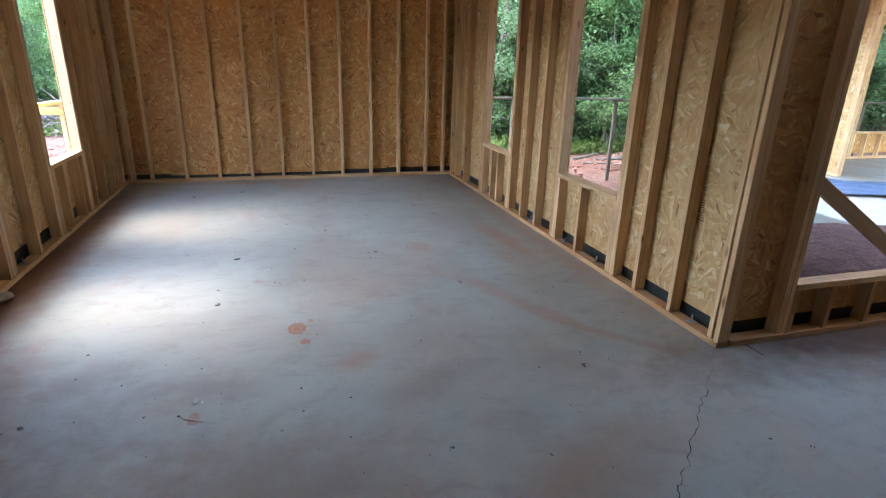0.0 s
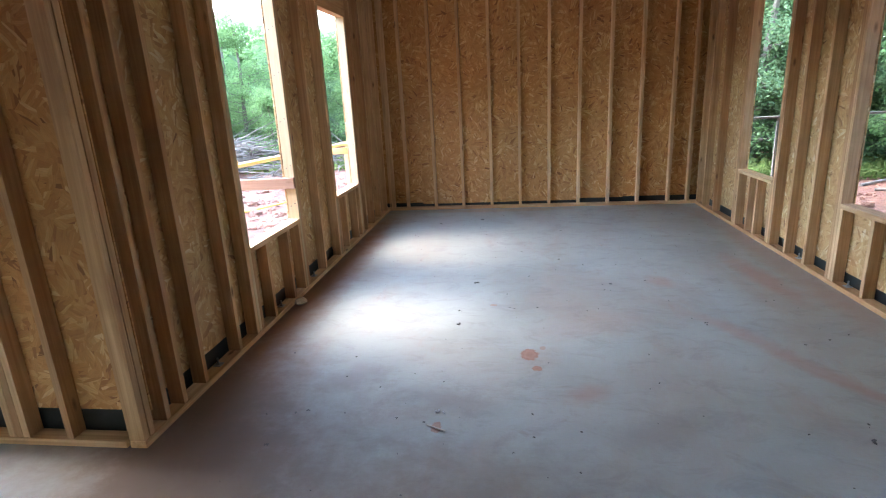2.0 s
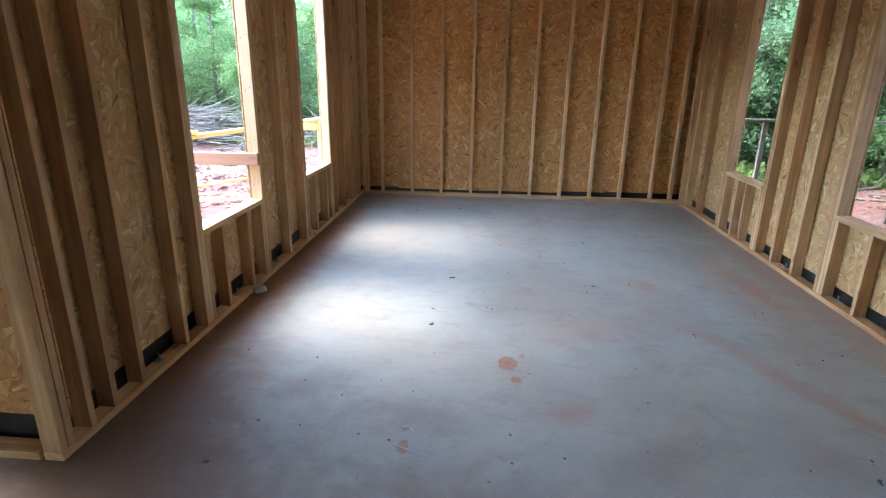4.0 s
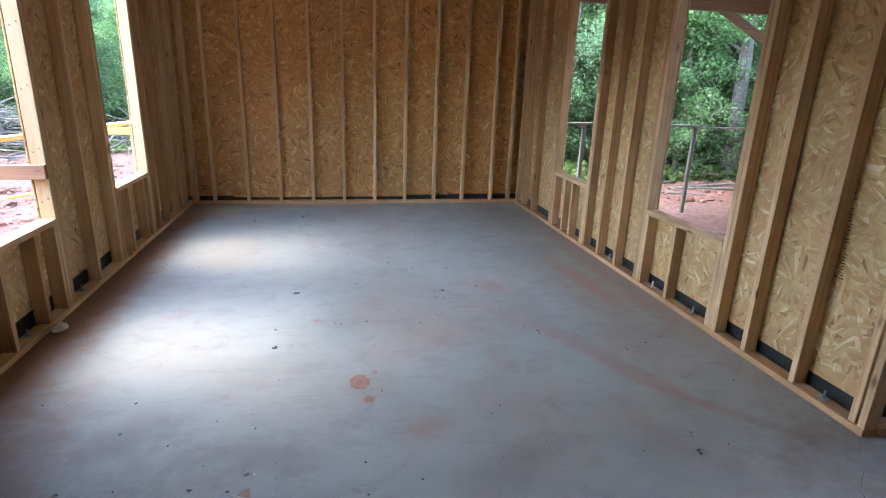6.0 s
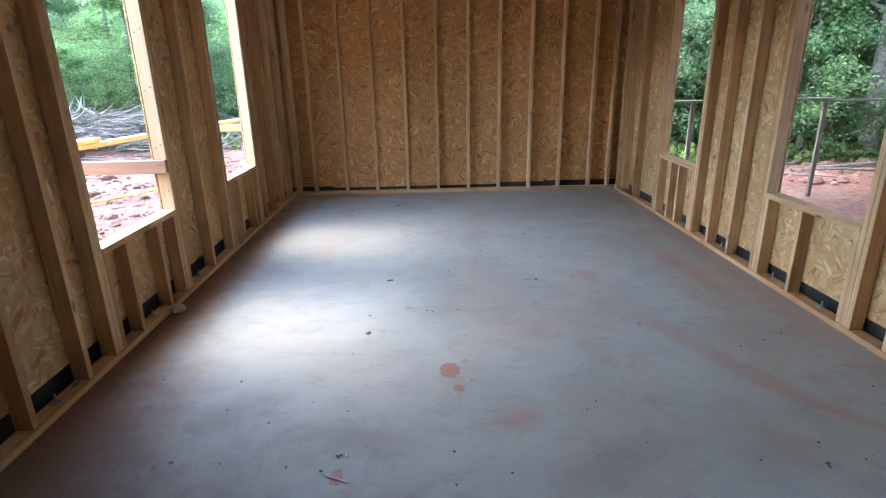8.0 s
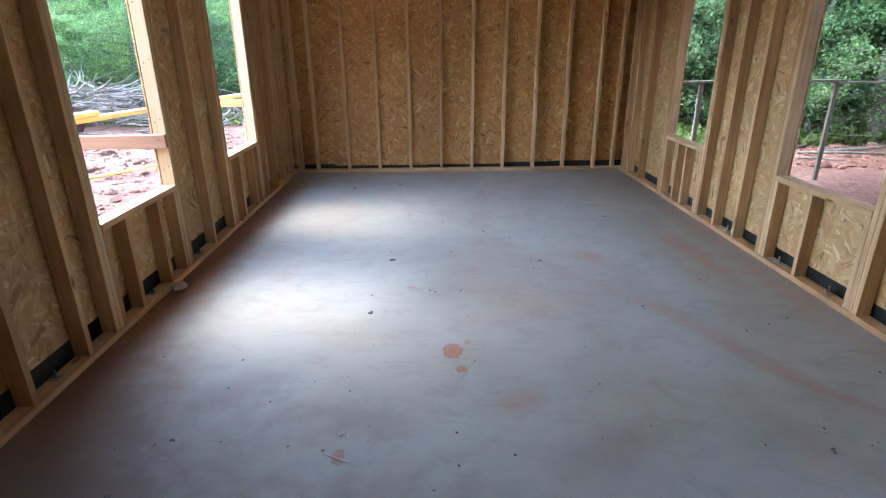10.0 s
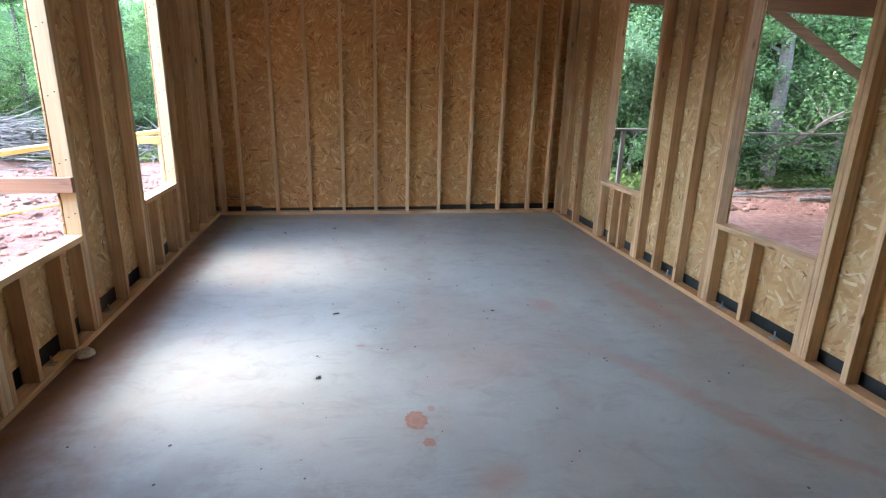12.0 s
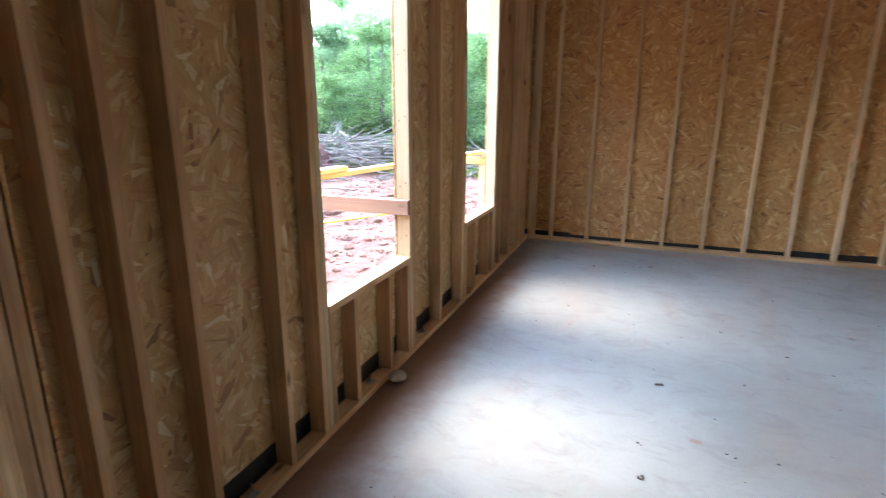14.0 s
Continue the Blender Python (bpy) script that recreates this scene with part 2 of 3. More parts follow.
    rough = k.ramp(k.math("ADD", a, k.math("MULTIPLY", clay, 0.4)), [(0.35, 0.50), (0.95, 0.78)])
    return k.done(c, rough, k.math("ADD", k.math("MULTIPLY", fine, 0.3), sw), 0.08, 0.006)


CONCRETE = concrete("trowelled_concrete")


def dirt(name, a, b, c3):
    k = Mat(name)
    v = k.coords()
    n1 = k.noise(v, 0.7, 6, 0.65)
    n2 = k.noise(v, 9, 6, 0.7)
    c = k.ramp(n1, [(0.3, a), (0.55, b), (0.75, c3)])
    c = k.mix(k.ramp(n2, [(0.4, 0.65), (0.6, 0.0)]), c, tuple(x * 0.5 for x in a))
    n3 = k.noise(k.mapping(v, (3, 22, 3), rot=(0, 0, 0.7)), 1.0, 5, 0.7, 0.8)
    c = k.mix(k.ramp(n3, [(0.58, 0.0), (0.7, 0.5)]), c, tuple(min(1, x * 1.45) for x in c3))
    return k.done(c, 0.95, k.math("ADD", n2, k.math("MULTIPLY", n3, 0.5)), 1.0, 0.06)


DIRT = dirt("red_clay_soil", (0.15, 0.052, 0.033), (0.23, 0.105, 0.07), (0.30, 0.19, 0.145))
CLAY = dirt("red_clay_lumps", (0.27, 0.115, 0.078), (0.35, 0.18, 0.125), (0.40, 0.25, 0.19))
MOUND = dirt("damp_red_clay", (0.085, 0.030, 0.024), (0.13, 0.05, 0.04), (0.17, 0.08, 0.06))


def plain(name, color, rough=0.7, metal=0.0, vary=0.2, scale=12.0):
    k = Mat(name)
    n1 = k.noise(k.coords(), scale, 5, 0.65)
    lo, hi = tuple(x * (1 - vary) for x in color), tuple(min(1, x * (1 + vary)) for x in color)
    k.put(k.b.inputs["Metallic"], metal)
    return k.done(k.ramp(n1, [(0.3, lo), (0.7, hi)]), rough, n1, 0.15, 0.004)


MEMBRANE = plain("black_membrane", (0.018, 0.022, 0.022), 0.42, 0, 0.4)
STEEL = plain("galvanised_steel", (0.45, 0.46, 0.47), 0.4, 0.9)
TARP = plain("blue_tarp", (0.07, 0.12, 0.22), 0.45)
HOSE = plain("yellow_hose_plastic", (0.65, 0.45, 0.06), 0.5)
CRACK = plain("crack_shadow", (0.05, 0.045, 0.042), 0.95)

NAIL = plain("nail_steel", (0.16, 0.15, 0.14), 0.5, 0.7)
CHIP = plain("grey_chip", (0.11, 0.105, 0.10), 0.9, 0, 0.4, 60)
PALE = plain("pale_scrap", (0.46, 0.40, 0.34), 0.9, 0, 0.2, 60)
BARK = plain("bark", (0.13, 0.105, 0.085), 0.95, 0, 0.5, 14)
DEADWOOD = plain("grey_dead_wood", (0.15, 0.125, 0.105), 0.95, 0, 0.45, 6)
WHITEWALL = plain("roof_deck_board", (0.62, 0.50, 0.34), 0.85)


def leaf(name, a, b):
    k = Mat(name)
    geo = k.n("NewGeometry")
    c = k.ramp(geo.outputs["Random Per Island"], [(0.0, a), (0.6, b), (1.0, tuple(min(1, x * 1.3) for x in b))])
    k.put(k.b.inputs["Specular IOR Level"], 0.25)
    k.done(c, 0.6)
    tr = k.n("BsdfTranslucent")
    k.put(tr.inputs["Color"], c)
    add = k.n("MixShader")
    k.put(add.inputs[0], 0.68)
    out = k.t.nodes["Material Output"]
    k.put(add.inputs[1], k.b.outputs[0]), k.put(add.inputs[2], tr.outputs[0])
    k.put(out.inputs["Surface"], add.outputs[0])
    return k.m


LEAF = [leaf("leaves_mid", (0.10, 0.175, 0.07), (0.16, 0.27, 0.105)), leaf("leaves_light", (0.13, 0.21, 0.085), (0.20, 0.32, 0.13)), leaf("leaves_dark", (0.10, 0.165, 0.082), (0.15, 0.235, 0.115))]
GRASS = leaf("grass_blades", (0.08, 0.13, 0.035), (0.17, 0.22, 0.07))


# ---- mesh helpers ----
def mesh_of(name, bm, material):
    me = bpy.data.meshes.new(name)
    bm.to_mesh(me)
    bm.free()
    me.materials.append(material)
    return me


def part(name, bm, material, parent=None, label="", at=None):
    me = bm if isinstance(bm, bpy.types.Mesh) else mesh_of(name, bm, material)
    ob = new(name, me)
    ob.parent = parent
    if at is not None:
        ob.matrix_basis = at
    return tagged(ob, label)


def empty(name, x=0, y=0, z=0):
    ob = new(name)
    ob.location = (x, y, z)
    ob.empty_display_size = 0.1
    return ob


def box_bm(sx, sy, sz, bevel=0.002, bm=None, at=(0, 0, 0)):
    """A sawn piece with eased edges, its middle at the origin."""
    bm = bm or bmesh.new()
    made = bmesh.ops.create_cube(bm, size=1.0, matrix=Matrix.Translation(at) @ Matrix.Diagonal((sx, sy, sz, 1)))
    if bevel:
        edges = list({e for v in made["verts"] for e in v.link_edges})
        bmesh.ops.bevel(bm, geom=edges, offset=bevel, segments=1, affect="EDGES")
    return bm


SHARED = {}


def stick(name, size, material, parent, at, bevel=0.002, label=""):
    """A bar between its sizes, sharing its mesh with its equals."""
    key = (name, tuple(round(s, 3) for s in size), material.name)
    if key not in SHARED:
        SHARED[key] = mesh_of(name, box_bm(*size, bevel), material)
    m = at if isinstance(at, Matrix) else Matrix.Translation(at)
    return part(name, SHARED[key], material, parent, label, m)


def tube_bm(points, radius, sides=8, bm=None, taper=None):
    bm = bm or bmesh.new()
    rings = []
    pts = [Vector(p) for p in points]
    for i, p in enumerate(pts):
        d = (pts[min(i + 1, len(pts) - 1)] - pts[max(i - 1, 0)]).normalized()
        up = Vector((0, 0, 1)) if abs(d.z) < 0.9 else Vector((1, 0, 0))
        u = d.cross(up).normalized()
        w = d.cross(u)
        r = radius if taper is None else radius + (taper - radius) * i / (len(pts) - 1)
        rings.append([bm.verts.new(p + r * (math.cos(a) * u + math.sin(a) * w)) for a in (2 * math.pi * j / sides for j in range(sides))])
    for a, b in zip(rings, rings[1:]):
        for j in range(sides):
            bm.faces.new((a[j], a[(j + 1) % sides], b[(j + 1) % sides], b[j]))
    bm.faces.new(rings[0][::-1]), bm.faces.new(rings[-1])
    return bm


def lump_bm(r, flat=0.6, seed=0, sub=2, rough=0.35):
    bm = bmesh.new()
    bmesh.ops.create_icosphere(bm, subdivisions=sub, radius=1.0)
    for v in bm.verts:
        d = 1 + rough * noise.noise(v.co * 1.7 + Vector((seed * 3.1, seed, 0)))
        v.co = Vector((v.co.x * d * r, v.co.y * d * r, v.co.z * d * r * flat))
    return bm


# ---- the house: floor, framed walls, roof deck ----
XL, XR, YN = -2.145, 2.145, 9.45      # inner faces of the framing
DEEP, T, TOP = 0.089, 0.038, 3.05      # stud depth and thickness, wall height
SILL, HEAD = 0.655, 2.48

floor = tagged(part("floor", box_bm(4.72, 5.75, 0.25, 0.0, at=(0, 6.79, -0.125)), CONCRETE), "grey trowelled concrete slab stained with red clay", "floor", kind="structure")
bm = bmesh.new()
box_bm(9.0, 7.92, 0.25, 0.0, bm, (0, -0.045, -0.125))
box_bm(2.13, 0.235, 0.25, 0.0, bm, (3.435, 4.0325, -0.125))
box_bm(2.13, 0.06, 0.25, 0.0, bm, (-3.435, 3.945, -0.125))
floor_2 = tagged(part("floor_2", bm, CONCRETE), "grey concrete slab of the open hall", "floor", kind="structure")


class Wall:
    """A framed wall along x or y. into: which way the room lies from its boards (+1 or -1 along the other axis)."""

    def __init__(self, name, label, along, face, into, board, fresh=WOOD):
        self.ob = tagged(empty(name), label, "wall", kind="structure")
        self.along, self.face, self.into, self.board, self.w = along, face, into, board, fresh

    def place(self, s, depth, z):
        """depth: metres behind the inner face."""
        d = self.face - self.into * depth
        return (s, d, z) if self.along == 0 else (d, s, z)

    def size(self, ls, ld, lz):
        return (ls, ld, lz) if self.along == 0 else (ld, ls, lz)

    def upright(self, s, z0=T, z1=None, name="stud", wide=T, depth=DEEP, fresh=False):
        z1 = TOP - 2 * T if z1 is None else z1
        return stick(name, self.size(wide, depth - 0.004, z1 - z0), (FRESH if fresh else self.w)[2], self.ob, self.place(s, DEEP / 2 + random.uniform(-0.0015, 0.0015), (z0 + z1) / 2))

    def flat(self, s0, s1, z, name, proud=0.0, tall=T):
        return stick(name, self.size(s1 - s0, DEEP, tall), self.w[self.along], self.ob, self.place((s0 + s1) / 2, DEEP / 2 - proud, z + tall / 2))

    def sheet(self, s0, s1, z0, z1):
        return stick("board_panel", self.size(s1 - s0 - 0.0004, 0.011, z1 - z0 - 0.0004), self.board, self.ob, self.place((s0 + s1) / 2, DEEP + 0.008, (z0 + z1) / 2), 0.001)

    def membrane(self, s0, s1, z1):
        return stick("membrane_strip", self.size(s1 - s0, 0.004, z1 - 0.0), MEMBRANE, self.ob, self.place((s0 + s1) / 2, DEEP + 0.018, z1 / 2), 0.0)

    def window(self, s0, s1, sill=SILL, head=HEAD, cripples=(), pale=False):
        """The framed opening: kings, trimmers, sill, header and cripples; the boards are left out by the caller."""
        for s, sign in ((s0, -1), (s1, 1)):
            self.upright(s + sign * (T / 2 + 0.001), T, head + 0.235, "trimmer", fresh=pale)
            self.upright(s + sign * (1.5 * T + 0.004), name="king_stud")
        self.flat(s0 + 0.002, s1 - 0.002, sill - T, "sill_board", 0.003)
        self.flat(s0 - T + 0.002, s1 + T - 0.002, head, "header", 0.002, 0.2)
        for s in (s0 + 0.021, *cripples, s1 - 0.021):
            self.upright(s, T, sill - T, "cripple_stud")
        n = max(2, round((s1 - s0) / 0.3))
        for i in range(n + 1):
            self.upright(s0 + (s1 - s0) * i / n, head + 0.205, name="cripple_stud")


def plates(w, s0, s1, low=True):
    if low:
        w.flat(s0, s1, 0.0005, "bottom_plate", 0.004)
    w.flat(s0, s1, TOP - 2 * T, "top_plate", 0.001)
    w.flat(s0, s1, TOP - T + 0.001, "top_plate", 0.002)


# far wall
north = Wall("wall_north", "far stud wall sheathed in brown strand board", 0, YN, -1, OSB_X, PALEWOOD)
plates(north, XL - DEEP, XR + DEEP)
for s in (-1.87, -1.455, -1.05, -0.64, -0.235, 0.17, 0.575, 0.98, 1.38, 1.79):
    north.upright(s)
for s in (-2.125, -2.085, 2.05):
    north.upright(s, name="corner_stud")
for a, b, z0 in ((-2.29, -1.655, 0.092), (-1.655, -0.435, 0.072), (-0.435, 0.59, 0.075), (0.59, 1.2, 0.098), (1.2, 2.29, 0.108)):
    north.sheet(a, b, z0, TOP)
north.membrane(-2.28, 2.28, 0.13)

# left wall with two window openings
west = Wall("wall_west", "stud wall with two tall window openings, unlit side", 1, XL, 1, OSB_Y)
W1, W2 = (5.162, 6.07), (7.12, 7.945)
plates(west, 3.84, YN - 0.006)
for s in (3.862, 3.905, 4.04, 4.20, 4.42, 4.845, 6.60, 8.17, 8.53, 8.91, 9.29):
    west.upright(s)
west.window(*W1, cripples=(5.415, 5.80), pale=True)
west.window(*W2, cripples=(7.395, 7.78), pale=True)

nail = bmesh.new()
bmesh.ops.create_cone(nail, cap_ends=True, segments=8, radius1=0.0045, radius2=0.004, depth=0.003)
nail = mesh_of("nail", nail, NAIL)
for s1 in (W1[1], W2[1]):
    for z in (0.80, 1.12, 1.5, 1.86, 2.2):
        for dx in (-0.025, -0.062):
            part("nail", nail, NAIL, west.ob, at=pose(XL + dx, s1 - 0.001, z + 0.6 * dx, 90))

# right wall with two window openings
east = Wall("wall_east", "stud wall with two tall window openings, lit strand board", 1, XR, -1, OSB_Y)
E1, E2 = (7.285, 8.105), (5.225, 6.146)
plates(east, 4.045, YN - 0.006)
for s in (4.065, 4.118, 4.50, 4.885, 6.565, 6.91, 8.78, 9.17, 9.40):
    east.upright(s)
east.window(*E1, cripples=(7.61, 7.80))
east.window(*E2, cripples=(5.75,))


def sheath(w, s0, s1, wins, low):
    """Boards of a sheet's width or less between and round the openings."""
    cuts = [s0]
    for a, b in wins:
        cuts += [a, b]
    cuts.append(s1)
    for i, (a, b) in enumerate(zip(cuts, cuts[1:])):
        n = max(1, math.ceil((b - a) / 1.22))
        for j in range(n):
            p, q = a + (b - a) * j / n, a + (b - a) * (j + 1) / n
            if i % 2:
                w.sheet(p, q, low, SILL - 0.002)
                w.sheet(p, q, HEAD + 0.004, TOP)
            else:
                w.sheet(p, q, low, TOP)
    w.membrane(s0 + 0.01, s1 - 0.01, low + 0.05)


sheath(west, 3.945, 9.54, [W1, W2], 0.135)
sheath(east, 4.15, 9.54, [E2, E1], 0.115)

# walls that turn away from the room at its near end
west_2 = Wall("wall_south_west", "stud wall of the hall with a window opening", 0, 3.84, -1, OSB_X)
plates(west_2, -4.5, XL - DEEP - 0.013)
for s in (-2.555, -4.3):
    west_2.upright(s, wide=T)
west_2.window(-3.75, -2.86, 0.585, HEAD, cripples=(-3.5, -3.2))
for a, b, z0, z1 in ((-2.86, -2.15, 0.155, TOP), (-3.75, -2.86, 0.155, 0.58), (-3.75, -2.86, HEAD + 0.004, TOP), (-4.5, -3.75, 0.155, TOP)):
    west_2.sheet(a, b, z0, z1)
west_2.membrane(-4.5, -2.25, 0.2)

east_2 = Wall("wall_south_east", "shaded stud half wall of the hall", 0, 4.045, -1, OSB_X)
plates(east_2, XR + DEEP + 0.013, 4.5)
east_2.window(2.665, 3.75, 0.365, HEAD, cripples=(2.98, 3.33))
east_2.upright(4.2)
for a, b, z0, z1 in ((2.17, 2.665, 0.115, TOP), (2.665, 3.75, 0.115, 0.36), (2.665, 3.75, HEAD + 0.004, TOP), (3.75, 4.5, 0.115, TOP)):
    east_2.sheet(a, b, z0, z1)
east_2.membrane(2.25, 4.5, 0.165)
# brace nailed across the opening
stick("brace", (1.15, 0.03, 0.09), FRESH[0], east_2.ob, pose(3.08, 4.10, 0.74, 0, 31, 0), label="pale diagonal brace plank")

# smudged ink stamp on a board, its letters past reading
stamp = random.Random(17)
bm = bmesh.new()
for i in range(30):
    z = 0.68 + i * 0.016
    for j in range(2):
        if stamp.random() < 0.8:
            box_bm(0.001, stamp.uniform(0.012, 0.03), stamp.uniform(0.003, 0.006), 0, bm, (2.2355, 4.44 + 0.04 * j + 0.1 * (z - 0.68) + stamp.uniform(-0.006, 0.006), z))
part("stamp", bm, CRACK, east.ob, "smudged black ink stamp")

# the hall behind, closed by plain walls
tagged(part("wall_hall_west", box_bm(0.15, 7.9, TOP, 0, at=(-4.58, -0.05, TOP / 2)), OSB_Y), "plain strand board wall of the hall", "wall", kind="structure")
tagged(part("wall_hall_east", box_bm(0.15, 7.9, TOP, 0, at=(4.58, -0.05, TOP / 2)), OSB_Y), "plain strand board wall of the hall", "wall", kind="structure")
bm = bmesh.new()
# the opening is out of view, added to let some daylight in
for x0, x1, z0, z1 in ((-4.6, -3.3, 0, TOP), (-2.4, 4.6, 0, TOP), (-3.3, -2.4, 2.05, TOP)):
    box_bm(x1 - x0, 0.15, z1 - z0, 0, bm, ((x0 + x1) / 2, -4.08, (z0 + z1) / 2))
tagged(part("wall_south", bm, OSB_X), "plain strand board wall of the hall, opening added for light", "wall", kind="structure")
ceiling = tagged(part("ceiling", box_bm(4.9, 5.9, 0.06, 0, at=(0, 6.74, TOP + 0.035)), WHITEWALL), "bare wooden roof deck", "ceiling", kind="structure")
ceiling_2 = tagged(part("ceiling_2", box_bm(9.3, 7.92, 0.06, 0, at=(0, -0.18, TOP + 0.035)), WHITEWALL), "bare wooden roof deck of the hall", "ceiling", kind="structure")


# ---- ground outside ----
def ground_height(x, y):
    h = -0.42
    if x < -2.4:
        h = -0.30
    h += 0.05 * noise.noise(Vector((x * 0.5, y * 0.5, 0))) + 0.03 * noise.noise(Vector((x * 1.7, y * 1.7, 3)))
    d = max(0, math.hypot(x, y - 6) - 14)
    return h + 0.02 * d


def grid(name, xs, ys, fz, material):
    bm = bmesh.new()
    rows = [[bm.verts.new((x, y, fz(x, y))) for x in xs] for y in ys]
    for a, b in zip(rows, rows[1:]):
        for i in range(len(xs) - 1):
            bm.faces.new((a[i], a[i + 1], b[i + 1], b[i]))
    for f in bm.faces:
        f.smooth = True
    return part(name, bm, material)


steps = [-2000, -600, -200, -80, -45, -30] + [-24 + 0.5 * i for i in range(97)] + [30, 45, 80, 200, 600, 2000]
ground = tagged(grid("ground", steps, [s + 6 for s in steps], lambda x, y: ground_height(x, y) if abs(x) < 50 and abs(y) < 60 else 0.3, DIRT), "bare red clay ground round the house", "ground", kind="structure")

# ---- small things on the slab ----
def crack():
    """A wandering crack from the wall's corner across the slab."""
    rng = random.Random(5)
    bm = bmesh.new()
    ends = [Vector((2.10, 4.01)), Vector((1.79, 3.72)), Vector((1.57, 3.52)), Vector((1.31, 3.29)), Vector((1.12, 3.11)), Vector((0.8, 2.7))]
    pts = []
    for a, b in zip(ends, ends[1:]):
        for i in range(9):
            pts.append(a.lerp(b, i / 9) + Vector((rng.uniform(-0.012, 0.012), rng.uniform(-0.012, 0.012))))
    old = None
    for i, p in enumerate(pts):
        w = (0.0006 if i < 10 else 0.0017) * rng.uniform(0.4, 1.6)
        side = Vector((0.75, -0.66)) * w
        q = bm.verts.new((p.x - side.x, p.y - side.y, 0.0025)), bm.verts.new((p.x + side.x, p.y + side.y, 0.0025))
        if old:
            bm.faces.new((old[0], old[1], q[1], q[0]))
        old = q
    return bm


part("crack", crack(), CRACK, floor_2, "thin dark crack wandering across the slab")


def debris(x, y, r, material, label, seed, turn=0):
    """A crumb of building waste: a small cluster of chips."""
    rng = random.Random(seed)
    bm = bmesh.new()
    for i in range(4):
        m = pose(rng.uniform(-r, r), rng.uniform(-r, r), r * 0.28, rng.uniform(-15, 15), rng.uniform(-15, 15), rng.uniform(0, 180))
        bmesh.ops.create_cube(bm, size=1.0, matrix=m @ Matrix.Diagonal((r * rng.uniform(0.5, 1.3), r * rng.uniform(0.25, 0.6), r * 0.4, 1)))
    ob = part("debris_chip", bm, material, None, at=pose(x, y, 0.002, 0, 0, turn))
    return tagged(ob, label, "debris", "chips on the slab")


for i, (x, y, r, m) in enumerate((
        (-0.742, 5.339, 0.020, CHIP), (-0.729, 4.21, 0.024, STEEL), (0.581, 7.38, 0.022, PALE), (1.262, 4.064, 0.015, CHIP),
        (-0.743, 8.70, 0.020, CHIP), (-1.269, 8.533, 0.018, CHIP), (0.47, 6.184, 0.016, CHIP), (0.974, 5.375, 0.012, CHIP),
        (-0.66, 6.217, 0.022, CHIP), (1.45, 5.05, 0.008, CHIP), (0.35, 3.6, 0.010, CHIP), (-0.35, 3.9, 0.007, CHIP), (-0.2, 6.4, 0.012, CHIP),
        (0.75, 3.45, 0.009, CHIP), (1.9, 3.2, 0.011, CHIP), (-0.95, 4.15, 0.008, CHIP), (0.2, 5.6, 0.007, CHIP), (1.1, 2.9, 0.008, CHIP),
        (-1.45, 4.2, 0.010, CHIP), (0.1, 6.9, 0.012, CHIP), (1.3, 7.3, 0.010, CHIP), (-1.55, 3.9, 0.011, CHIP))):
    debris(x, y, r * 0.85, m, "small pale scrap on the slab" if m is PALE else "crumpled shiny metal scrap on the slab" if m is STEEL else "dark chip of building waste on the slab", i, i * 37)
splinter = tagged(part("splinter", box_bm(0.11, 0.009, 0.005, 0.001), PALE, None, at=pose(-0.735, 4.075, 0.004, 0, 0, -25)), "thin pale wood splinter on a mud stain", "splinter")

# grit trodden over the slab, too fine to count
grit = np.random.RandomState(77)
bm = bmesh.new()
for gx, gy, gr in zip(grit.uniform(-1.9, 2.0, 170), grit.uniform(2.6, 9.2, 170), grit.uniform(0.002, 0.0055, 170)):
    bmesh.ops.create_cube(bm, size=1.0, matrix=pose(gx, gy, gr * 0.3, 0, 0, gx * 900) @ Matrix.Diagonal((gr * 2.2, gr * 1.2, gr, 1)))
tagged(part("grit", bm, CHIP), "dark grit scattered over the concrete slab", "grit", kind="stuff")
scrap = tagged(part("clay_lump", lump_bm(0.055, 0.55, 4), PALE, None, at=Matrix.Translation((-2.085, 5.735, 0.028))), "pale dusty lump beside the wall plate", "lump")


def bar_bm(a, b, w, h):
    """A straight board from a to b, w wide and h high."""
    a, b = Vector(a), Vector(b)
    d = b - a
    q = d.to_track_quat("X", "Z").to_matrix().to_4x4()
    bm = box_bm(d.length, w, h, 0.003)
    bmesh.ops.transform(bm, matrix=Matrix.Translation((a + b) / 2) @ q, verts=bm.verts)
    return bm


def anchor(x, y):
    bolt = tagged(empty("anchor_bolt", x, y, T + 0.001), "galvanised anchor bolt with nut on the wall plate", "bolt", "anchor bolts")
    bm = bmesh.new()
    bmesh.ops.create_cone(bm, cap_ends=True, segments=12, radius1=0.0065, radius2=0.006, depth=0.05, matrix=Matrix.Translation((0, 0, 0.025)))
    part("shank", bm, STEEL, bolt)
    bm = bmesh.new()
    bmesh.ops.create_cone(bm, cap_ends=True, segments=6, radius1=0.012, radius2=0.012, depth=0.01, matrix=Matrix.Translation((0, 0, 0.013)))
    part("nut", bm, STEEL, bolt)
    part("washer", box_bm(0.05, 0.05, 0.005, 0.001, at=(0, 0, 0.005)), STEEL, bolt)


for x, y in ((2.19, 4.32), (2.19, 5.45), (2.19, 5.98), (2.19, 6.72), (-2.19, 5.6), (-2.19, 4.62), (-2.19, 6.35)):
    anchor(x, y)


# ---- outside the left windows: a makeshift guard rail ----
rail = tagged(empty("guard_rail", -3.0, 7.8, -0.3), "makeshift guard rail of yellow and pale boards", "railing")


